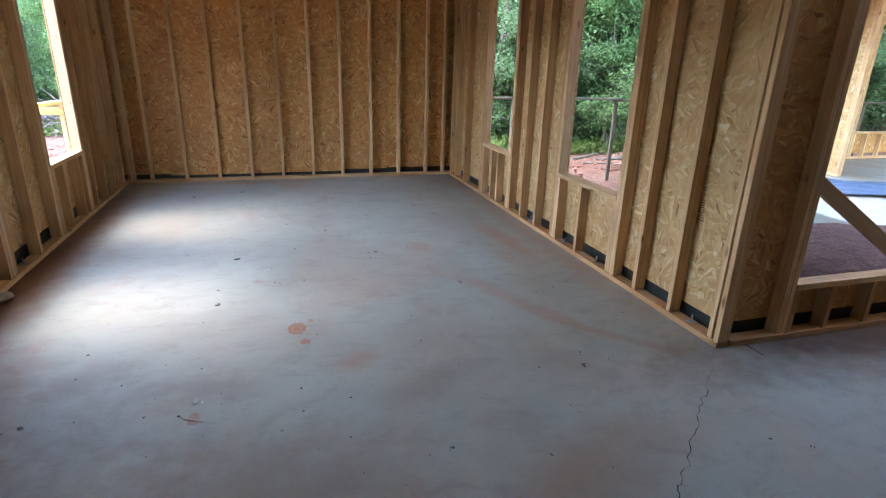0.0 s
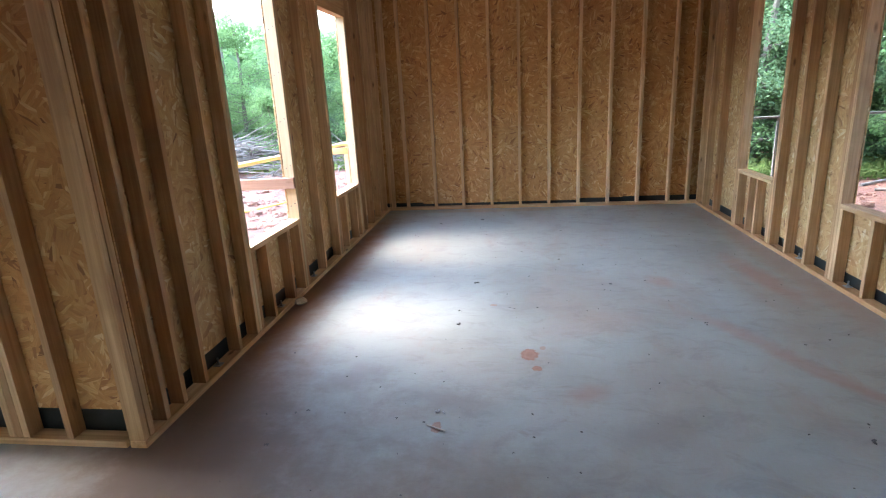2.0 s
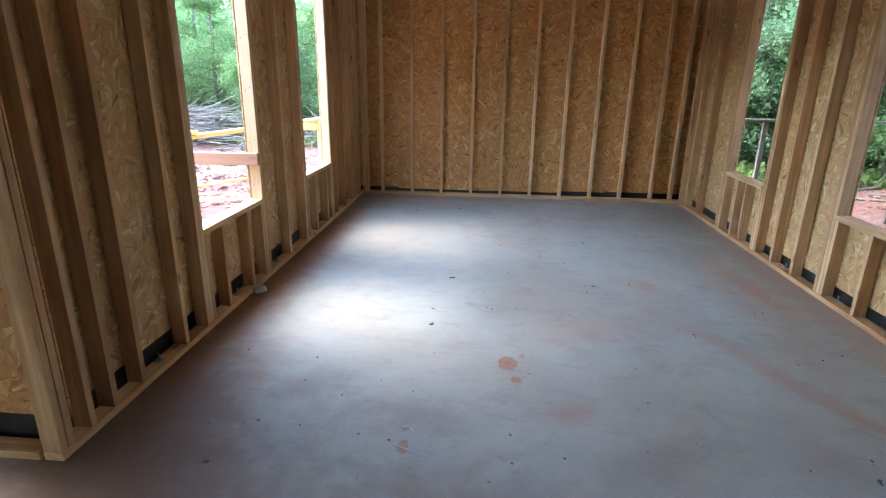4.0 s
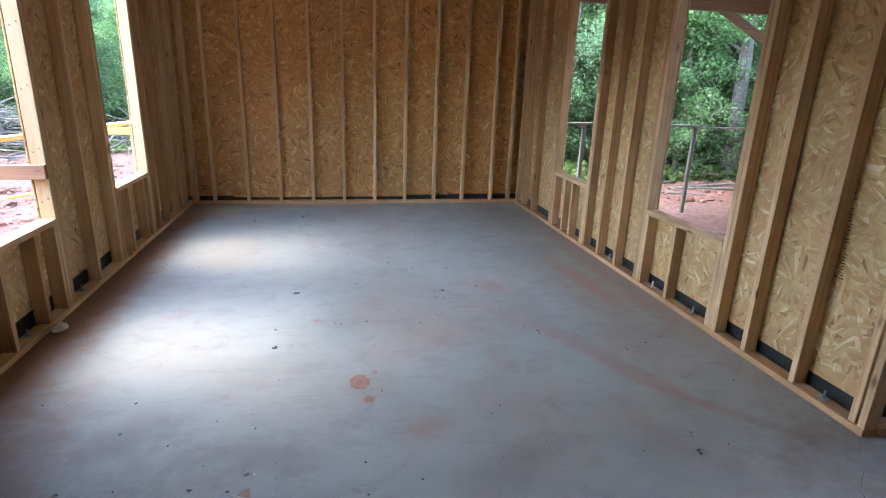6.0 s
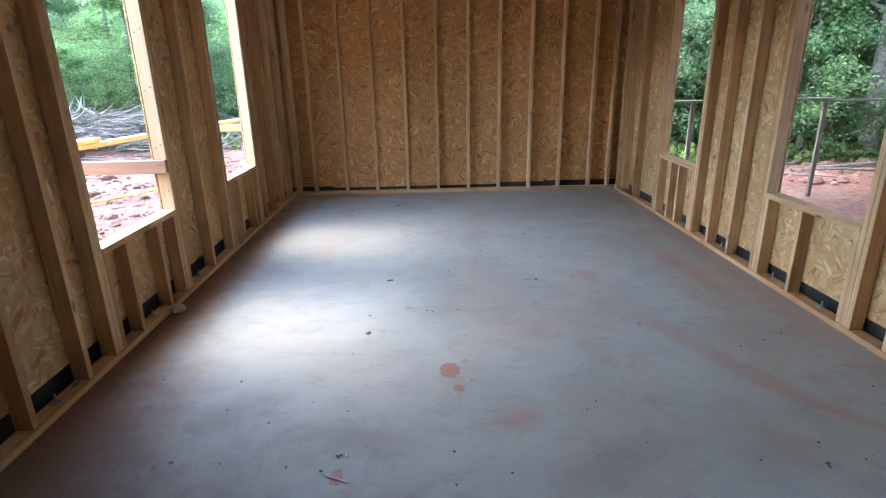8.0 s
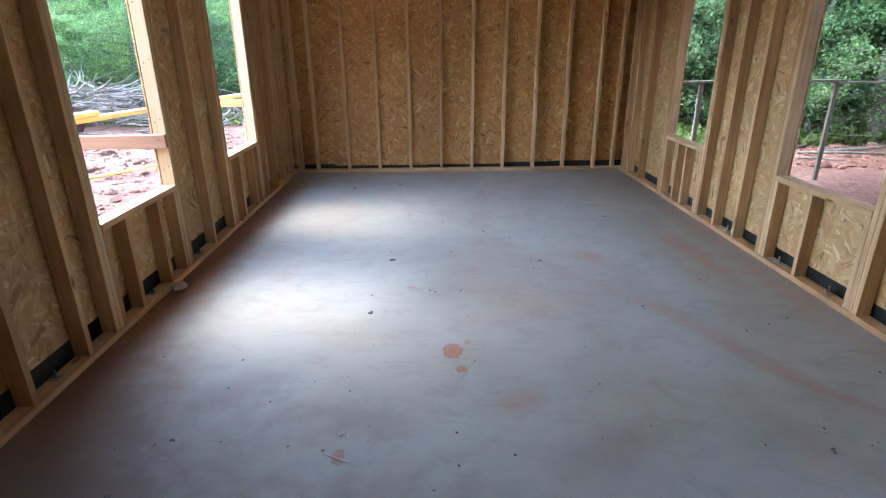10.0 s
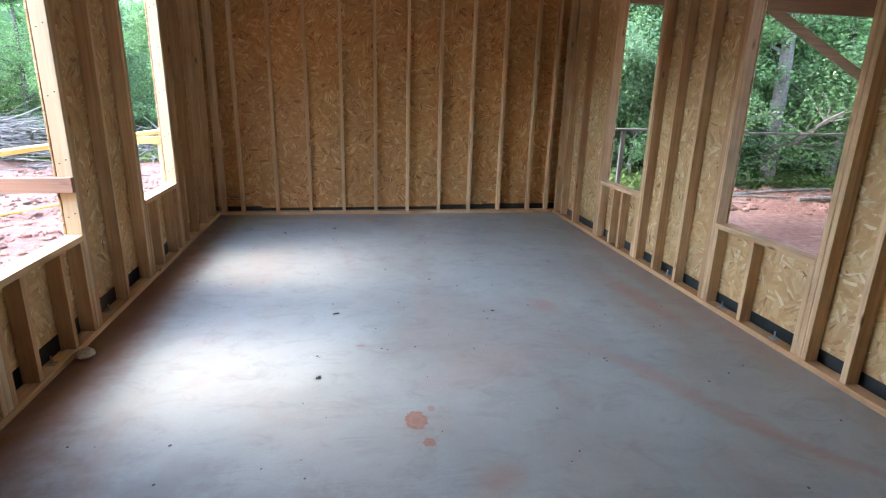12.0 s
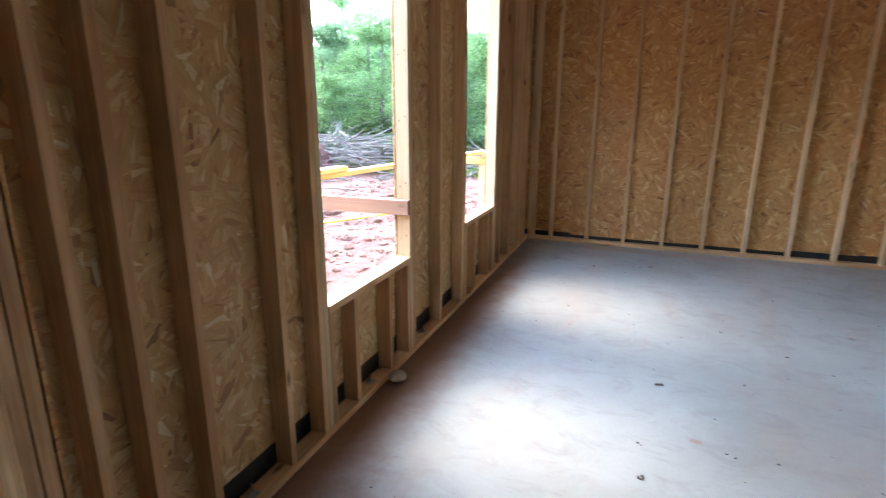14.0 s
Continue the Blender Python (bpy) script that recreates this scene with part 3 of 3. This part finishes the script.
def rel(bm):
    bmesh.ops.translate(bm, vec=(3.0, -7.8, 0.3), verts=bm.verts)
    return bm


part("cross_board", rel(bar_bm((-2.140, 6.047, 0.962), (-3.30, 6.047, 0.955), 0.038, 0.09)), PINK, rail, "pinkish board nailed to the window jamb")
part("top_board", rel(bar_bm((-3.26, 6.35, 1.015), (-2.76, 9.68, 0.995), 0.10, 0.038)), YELLOW[1], rail)
part("top_board", rel(bar_bm((-3.33, 5.4, 1.056), (-3.16, 7.0, 1.053), 0.10, 0.038)), YELLOW[1], rail)
part("end_board", rel(bar_bm((-3.22, 9.60, 0.892), (-2.68, 9.60, 0.888), 0.038, 0.09)), ORANGE, rail, "orange-yellow end board")
part("post", rel(bar_bm((-2.785, 9.66, -0.35), (-2.785, 9.66, 0.97), 0.09, 0.07)), FRESH[2], rail)
part("post", rel(bar_bm((-3.28, 6.20, -0.35), (-3.28, 6.20, 1.0), 0.07, 0.07)), FRESH[2], rail)

hose = tagged(part("hose", tube_bm([(-6.2 + 0.25 * i, 9.0 + 0.5 * i - 0.03 * (i - 4) ** 2, ground_height(-6.2 + 0.25 * i, 9.0 + 0.5 * i) + 0.07) for i in range(9)], 0.02), HOSE), "yellow plastic hose lying on the red clay", "hose")

# clods of clay
clod_meshes = [mesh_of("clod", lump_bm(1.0, 0.55, i, 2, 0.5), CLAY) for i in range(5)]
rng = random.Random(11)
for i in range(290):
    x, y = (rng.uniform(-7.5, -3.5), rng.uniform(6.2, 15)) if i % 4 else (rng.uniform(5.0, 10.0), rng.uniform(10.8, 13.2))
    r = rng.choice((0.02, 0.025, 0.03, 0.035, 0.04, 0.05, 0.06, 0.08, 0.13))
    ob = part("clay_clod", clod_meshes[i % 5], CLAY, None, at=pose(x, y, ground_height(x, y) + r * 0.2, rng.uniform(-20, 20), rng.uniform(-20, 20), rng.uniform(0, 360)) @ Matrix.Diagonal((r, r * rng.uniform(0.7, 1.3), r, 1)))
    tagged(ob, "clod of red clay lying on the ground", "clod", "clods of clay")


def crumbs(name, x0, x1, y0, y1, count, seed, label):
    """Broken clay too fine to count, half sunk in the ground."""
    rg = np.random.RandomState(seed)
    src = bmesh.new()
    bmesh.ops.create_icosphere(src, subdivisions=1, radius=1.0)
    base = np.array([tuple(v.co) for v in src.verts])
    tri = np.array([[v.index for v in f.verts] for f in src.faces])
    src.free()
    px, py = rg.uniform(x0, x1, count), rg.uniform(y0, y1, count)
    rad = 0.010 + 0.055 * rg.uniform(0, 1, count) ** 3.2
    pz = np.array([ground_height(a, b) for a, b in zip(px, py)]) + rad * 0.15
    sc = rad[:, None, None] * rg.uniform(0.6, 1.35, (count, 1, 3)) * np.array([1.0, 1.0, 0.75])
    co = base[None] * (1 + rg.uniform(-0.22, 0.22, (count, len(base), 1))) * sc + np.stack([px, py, pz], axis=1)[:, None]
    me = bpy.data.meshes.new(name)
    me.from_pydata(co.reshape(-1, 3).tolist(), [], (tri[None] + len(base) * np.arange(count)[:, None, None]).reshape(-1, 3).tolist())
    me.materials.append(CLAY)
    return tagged(part(name, me, CLAY), label, "soil", kind="stuff")


crumbs("broken_clay", -7.5, -2.75, 5.0, 15.5, 2600, 41, "broken red clay strewn over the graded ground")
crumbs("broken_clay", 3.2, 11.0, 11.0, 13.6, 700, 42, "broken red clay beyond the porch edge")


def twig_bm(bm, p, d, length, r, rng, bend=0.25, n=5):
    pts = [p.copy()]
    for i in range(n):
        d = (d + Vector((rng.uniform(-bend, bend), rng.uniform(-bend, bend), rng.uniform(-bend, bend) * 0.6))).normalized()
        pts.append(pts[-1] + d * length / n)
    tube_bm(pts, r, 5, bm, r * 0.35)
    return pts


# brush pile of dead limbs
def brush_pile(x0, y0, sx, sy, h, count, seed):
    rng = random.Random(seed)
    bm = bmesh.new()
    for i in range(count):
        u, v = rng.gauss(0, 0.45), rng.gauss(0, 0.45)
        z = max(0.0, h * (1 - u * u - v * v)) * rng.uniform(0.05, 1.0)
        a = rng.uniform(0, 6.28)
        twig_bm(bm, Vector((u * sx, v * sy, z)), Vector((math.cos(a), math.sin(a), rng.uniform(-0.15, 0.35))), rng.uniform(0.6, 2.2), rng.choice((0.008, 0.012, 0.016, 0.022, 0.032)), rng)
    return tagged(part("brush_pile", bm, DEADWOOD, None, at=Matrix.Translation((x0, y0, ground_height(x0, y0)))), "heap of grey dead branches before the trees", "brush", kind="stuff")


brush_pile(-9.3, 17.1, 2.6, 2.6, 1.05, 560, 3)
brush_pile(-5.6, 17.5, 2.0, 2.0, 0.5, 120, 8)
brush_pile(8.4, 13.7, 3.0, 0.7, 0.12, 30, 13)
stump = tagged(part("stump", lump_bm(0.42, 1.2, 7, 3, 0.5), MOUND, None, at=Matrix.Translation((-9.1, 15.4, 0.05))), "uprooted stump caked in red clay", "stump")

# ---- porch edge beyond the right windows ----
PY = 10.42
porch = tagged(empty("porch_rail", 5.5, PY, -0.45), "thin weathered porch railing with a flat top board", "railing")


def relp(bm):
    bmesh.ops.translate(bm, vec=(-5.5, -PY, 0.45), verts=bm.verts)
    return bm


part("top_board", relp(bar_bm((2.45, PY, 1.052), (5.62, PY, 1.058), 0.14, 0.03)), GREYWOOD[0], porch)
part("top_board", relp(bar_bm((5.50, PY, 1.030), (14.0, PY, 1.028), 0.14, 0.03)), GREYWOOD[0], porch)
for x in (3.55, 5.53, 7.65, 9.7, 11.5):
    part("post", relp(bar_bm((x, PY, -0.47), (x, PY, 1.012 if x > 5 else 1.035), 0.045, 0.06)), GREYWOOD[2], porch)

beam = tagged(empty("porch_beam", 7.65, PY, -0.45), "wooden porch beam on a post with knee brace", "beam")


def relb(bm):
    bmesh.ops.translate(bm, vec=(-7.65, -PY, 0.45), verts=bm.verts)
    return bm


part("beam", relb(bar_bm((2.4, PY, 2.93), (14.0, PY, 2.93), 0.09, 0.24)), SHADED_TIMBER, beam)
part("post", relb(bar_bm((7.95, PY, -0.5), (7.95, PY, 2.80), 0.09, 0.09)), SHADED_TIMBER_UP, beam)
part("knee_brace", relb(bar_bm((5.62, PY - 0.02, 2.86), (7.9, PY - 0.02, 1.72), 0.04, 0.14)), SHADED_TIMBER, beam)
# assumed roof, never in view; its width is set to limit light indoors
porch_roof = tagged(part("porch_roof", box_bm(2.4, 6.85, 0.05, 0, at=(3.6, 7.68, 3.16)), WHITEWALL), "assumed porch roof deck, out of view, holding back sky light", "roof", kind="structure")

# unseen deck, added to keep sky light off the next room and knee brace
bm = box_bm(8.7, 5.0, 0.05, 0, at=(10.15, 6.68, 3.10))
box_bm(9.6, 1.9, 0.05, 0, bm, (9.7, 10.135, 3.10))
wing_roof = tagged(part("wing_roof", bm, WHITEWALL), "unseen deck added over the next room to shade it", "roof", kind="structure")

# ---- seen through the half wall: clay bank, slab, tarp and another framed room ----
bank = tagged(grid("clay_bank", [2.35 + 0.12 * i for i in range(31)], [4.25 + 0.12 * i for i in range(17)],
                   lambda x, y: -0.12 + 0.34 * max(0, 1 - ((x - 4.6) / 2.3) ** 2) * max(0, 1 - ((y - 5.1) / 1.2) ** 2) + 0.06 * noise.noise(Vector((x * 2, y * 2, 0))) - (0.45 if y > 6.1 or y < 4.3 else 0) * 1.0, MOUND),
              "bank of damp red clay behind the half wall", "soil", kind="structure")
bm = box_bm(2.4, 1.9, 0.5, 0.01, at=(7.1, 6.75, -0.26))
box_bm(6.1, 5.4, 0.5, 0.01, bm, (11.35, 7.05, -0.26))
slab = tagged(part("pavement", bm, CONCRETE), "pale concrete slab of the next room", "slab", kind="structure")
fold = grid("tarp", [-1.3 + 0.1 * i for i in range(27)], [-0.5 + 0.05 * i for i in range(21)],
            lambda x, y: 0.03 + 0.10 * (1 - abs(y) * 1.9) * (0.55 + 0.45 * math.sin(34 * y + 2 * math.sin(2.2 * x))) + 0.02 * noise.noise(Vector((x * 4, y * 4, 1))), TARP)
tagged(fold, "crumpled blue tarp lying on the concrete slab", "tarp")
fold.matrix_basis = pose(7.95, 7.35, 0.0, 0, 0, -22)
wing = Wall("wall_wing", "stud wall of the next room with a window opening", 0, 9.75, -1, OSB_X)
plates(wing, 8.6, 14.3)
for s in (8.7, 9.1, 9.5, 9.9, 10.3, 13.4, 13.8, 14.2):
    wing.upright(s)
wing.window(10.55, 13.0, 0.53, HEAD, cripples=(10.9, 11.3, 11.7, 12.1, 12.5))
for a, b, z0, z1 in ((8.6, 10.55, 0.1, TOP), (10.55, 13.0, 0.1, 0.525), (10.55, 13.0, HEAD + 0.004, TOP), (13.0, 14.4, 0.1, TOP)):
    wing.sheet(a, b, z0, z1)
wing_2 = Wall("wall_wing_side", "end of a strand board wall of the next room", 1, 8.42, -1, OSB_Y)
for s in (8.32, 8.36, 8.8, 9.2, 9.6):
    wing_2.upright(s)
wing_2.sheet(8.3, 9.75, 0.02, TOP)
plates(wing_2, 8.3, 9.74)


# ---- trees ----
def leaf_mesh(name, pts, size, material, seed, droop=0.3):
    """One crown of single leaves, each a creased blade of its own."""
    r = np.random.RandomState(seed)
    n = len(pts)
    d = r.normal(size=(n, 3))
    d[:, 2] = d[:, 2] * 0.5 - droop
    d /= np.linalg.norm(d, axis=1)[:, None]
    s = np.cross(d, r.normal(size=(n, 3)))
    s /= np.linalg.norm(s, axis=1)[:, None]
    l = size * r.uniform(0.6, 1.4, (n, 1))
    w = l * r.uniform(0.26, 0.4, (n, 1))
    nrm = np.cross(d, s)
    v = np.stack([pts, pts + d * l * 0.5 + s * w + nrm * l * 0.08, pts + d * l, pts + d * l * 0.5 - s * w + nrm * l * 0.08], axis=1).reshape(-1, 3)
    me = bpy.data.meshes.new(name)
    me.vertices.add(4 * n), me.loops.add(4 * n), me.polygons.add(n)
    me.vertices.foreach_set("co", v.ravel())
    me.loops.foreach_set("vertex_index", np.arange(4 * n))
    me.polygons.foreach_set("loop_start", np.arange(0, 4 * n, 4))
    me.polygons.foreach_set("loop_total", np.full(n, 4))
    me.update(calc_edges=True)
    me.materials.append(material)
    return me


def tree(name, height, spread, low, trunk_r, leaves, size, material, seed, label):
    """A tapered trunk, limbs that fork, and leaves in clumps about the twigs."""
    rng, r = random.Random(seed), np.random.RandomState(seed)
    ob = tagged(empty(name), label, "tree", "trees round the clearing")
    bm = bmesh.new()
    trunk = twig_bm(bm, Vector((0, 0, -0.4)), Vector((rng.uniform(-0.06, 0.06), rng.uniform(-0.06, 0.06), 1)), height * 0.92, trunk_r, rng, 0.06, 9)
    tips = []
    for i in range(26):
        f = rng.uniform(low, 0.98)
        k = min(int(f * 9), 8)
        p = trunk[k].lerp(trunk[k + 1], f * 9 - k)
        a = rng.uniform(0, 6.28)
        reach = spread * (1.15 - 0.75 * f) * rng.uniform(0.55, 1.1)
        limb = twig_bm(bm, p, Vector((math.cos(a), math.sin(a), rng.uniform(0.0, 0.5))), reach, trunk_r * 0.33 * (1.1 - f * 0.7), rng, 0.3, 5)
        for q in limb[1:]:
            for _ in range(3):
                t = twig_bm(bm, q, Vector((rng.uniform(-1, 1), rng.uniform(-1, 1), rng.uniform(-0.3, 0.6))), reach * 0.34, trunk_r * 0.07, rng, 0.35, 3)
                tips += t[1:]
    part("trunk", bm, BARK, ob)
    tips = np.array([tuple(t) for t in tips])
    pts = tips[r.randint(len(tips), size=leaves)] + r.normal(size=(leaves, 3)) * np.array([0.24, 0.24, 0.17]) * (spread / 3.0)
    part("crown", leaf_mesh("crown", pts, size, material, seed), material, ob)
    return ob


OAK = tree("broadleaf_tree", 9.5, 3.4, 0.10, 0.20, 38000, 0.078, LEAF[0], 1, "leafy green broadleaf tree at the edge of the clearing")
MAPLE = tree("broadleaf_tree", 8.0, 3.0, 0.08, 0.13, 38000, 0.074, LEAF[1], 2, "light green broadleaf tree with low branches")
CEDAR = tree("cedar_tree", 6.5, 2.2, 0.03, 0.11, 30000, 0.08, LEAF[2], 3, "dark green cedar with branches to the ground")
YOUNG = tree("young_tree", 5.2, 1.9, 0.06, 0.07, 13000, 0.085, LEAF[1], 4, "slender young tree with bright leaves")
first = [True] * 4
kinds = [OAK, MAPLE, CEDAR, YOUNG]


def plant(kind, x, y, scale=1.0, turn=0.0):
    m = pose(x, y, ground_height(x, y), 0, 0, turn)
    if first[kind]:
        kinds[kind].matrix_basis = m @ Matrix.Diagonal((scale, scale, scale, 1))
        first[kind] = False
    else:
        c = copy_thing(kinds[kind], m)
        c.scale = (scale, scale, scale)


# right of the house
for kind, x, y, s, a in ((0, 9.1, 13.9, 1.0, 20), (3, 7.9, 14.3, 0.9, 0), (2, 7.0, 15.4, 1.0, 40), (2, 5.2, 15.6, 1.05, 90), (1, 4.4, 16.8, 1.0, 10), (1, 11.2, 14.3, 1.0, 75), (3, 6.1, 14.9, 0.8, 130), (3, 10.3, 15.0, 0.9, 220),
                         (0, 6.3, 18.0, 1.15, 200), (2, 9.3, 17.2, 1.3, 160), (0, 11.6, 17.5, 1.2, 300), (1, 13.8, 15.6, 1.1, 250), (2, 15.3, 14.2, 1.2, 30), (0, 16.5, 17.0, 1.2, 100), (1, 3.2, 19.5, 1.2, 140),
                         (2, 7.9, 20.5, 1.5, 320), (0, 13.8, 20.5, 1.35, 60), (1, 18.5, 13.0, 1.2, 310), (0, 20.5, 16.5, 1.3, 10), (2, 18.2, 20.0, 1.5, 80), (0, 4.6, 22.5, 1.4, 20), (0, 10.2, 22.5, 1.5, 190), (2, 22.0, 12.0, 1.3, 200)):
    plant(kind, x, y, s, a)
# left of the house
for kind, x, y, s, a in ((1, -9.8, 20.5, 0.72, 15), (2, -7.3, 20.3, 0.78, 50), (3, -5.9, 20.0, 0.9, 80), (2, -12.0, 20.0, 0.8, 130), (1, -11.5, 23.0, 0.80, 210), (2, -8.8, 23.0, 0.95, 250), (0, -6.6, 24.0, 0.72, 300), (3, -13.5, 17.8, 0.95, 10), (3, -8.0, 18.6, 0.55, 77), (3, -10.6, 18.4, 0.62, 177), (3, -6.9, 17.9, 0.5, 33),
                         (1, -14.5, 20.6, 0.75, 100), (2, -4.8, 23.0, 0.95, 35), (0, -14.0, 25.0, 0.75, 170), (1, -10.3, 27.0, 0.85, 0), (2, -6.9, 28.5, 1.1, 90), (2, -17.0, 17.0, 0.9, 60), (1, -17.5, 22.0, 0.75, 290), (3, -15.3, 15.4, 0.9, 140),
                         (2, -18.0, 13.5, 0.85, 0), (1, -17.0, 10.5, 0.7, 0), (2, -17.5, 7.0, 0.8, 0), (2, -3.8, 27.0, 1.1, 20)):
    plant(kind, x, y, s * 0.95, a)

# far woods behind
rs = np.random.RandomState(21)
pts = []
for ang in np.arange(-75, 255, 1.3):
    for _ in range(2):
        rad = rs.uniform(27, 36)
        a = radians(ang)
        c = np.array([rad * math.cos(a), 6 + rad * math.sin(a), 0])
        top = 5.2 if 95 < ang < 215 else 12.0
        z = rs.uniform(0, 1, (230, 1)) ** 0.8 * top * rs.uniform(0.75, 1.05)
        pts.append(c + np.hstack([rs.normal(size=(230, 2)) * 1.3, z]))
pts = np.vstack(pts)
woods = tagged(part("far_woods", leaf_mesh("far_woods", pts, 0.62, LEAF[0], 5), LEAF[0]), "dense green woods behind the clearing", "woods", kind="stuff")

# weeds along the edge of the trees
n = 9000
wx = np.concatenate([rs.uniform(3, 17, n), rs.uniform(-16, -3.5, n)])
wy = np.concatenate([13.4 + np.abs(rs.normal(size=n)) * 1.5, 16.5 + np.abs(rs.normal(size=n)) * 3.0])
wz = np.array([ground_height(a, b) for a, b in zip(wx, wy)]) + rs.uniform(0.0, 0.35, 2 * n) ** 1.5
weeds = tagged(part("weeds", leaf_mesh("weeds", np.stack([wx, wy, wz], axis=1), 0.14, GRASS, 8, -0.4), GRASS), "low weeds at the foot of the trees", "weeds", kind="stuff")
# fallen poles on the clay
for x, y, l, a, r in ((8.6, 12.9, 3.2, 12, 0.035), (7.5, 12.4, 1.8, -8, 0.03), (9.6, 12.2, 2.4, 5, 0.045), (7.0, 13.2, 2.0, 30, 0.03), (6.6, 12.0, 1.1, -25, 0.025)):
    bm = tube_bm([(-l / 2, 0, 0), (0, 0.04, 0.01), (l / 2, 0, 0)], r, 7, None, r * 0.6)
    tagged(part("fallen_pole", bm, DEADWOOD, None, at=pose(x, y, ground_height(x, y) + r, 0, 0, a)), "pale stripped pole lying on the clay", "pole", "fallen poles")
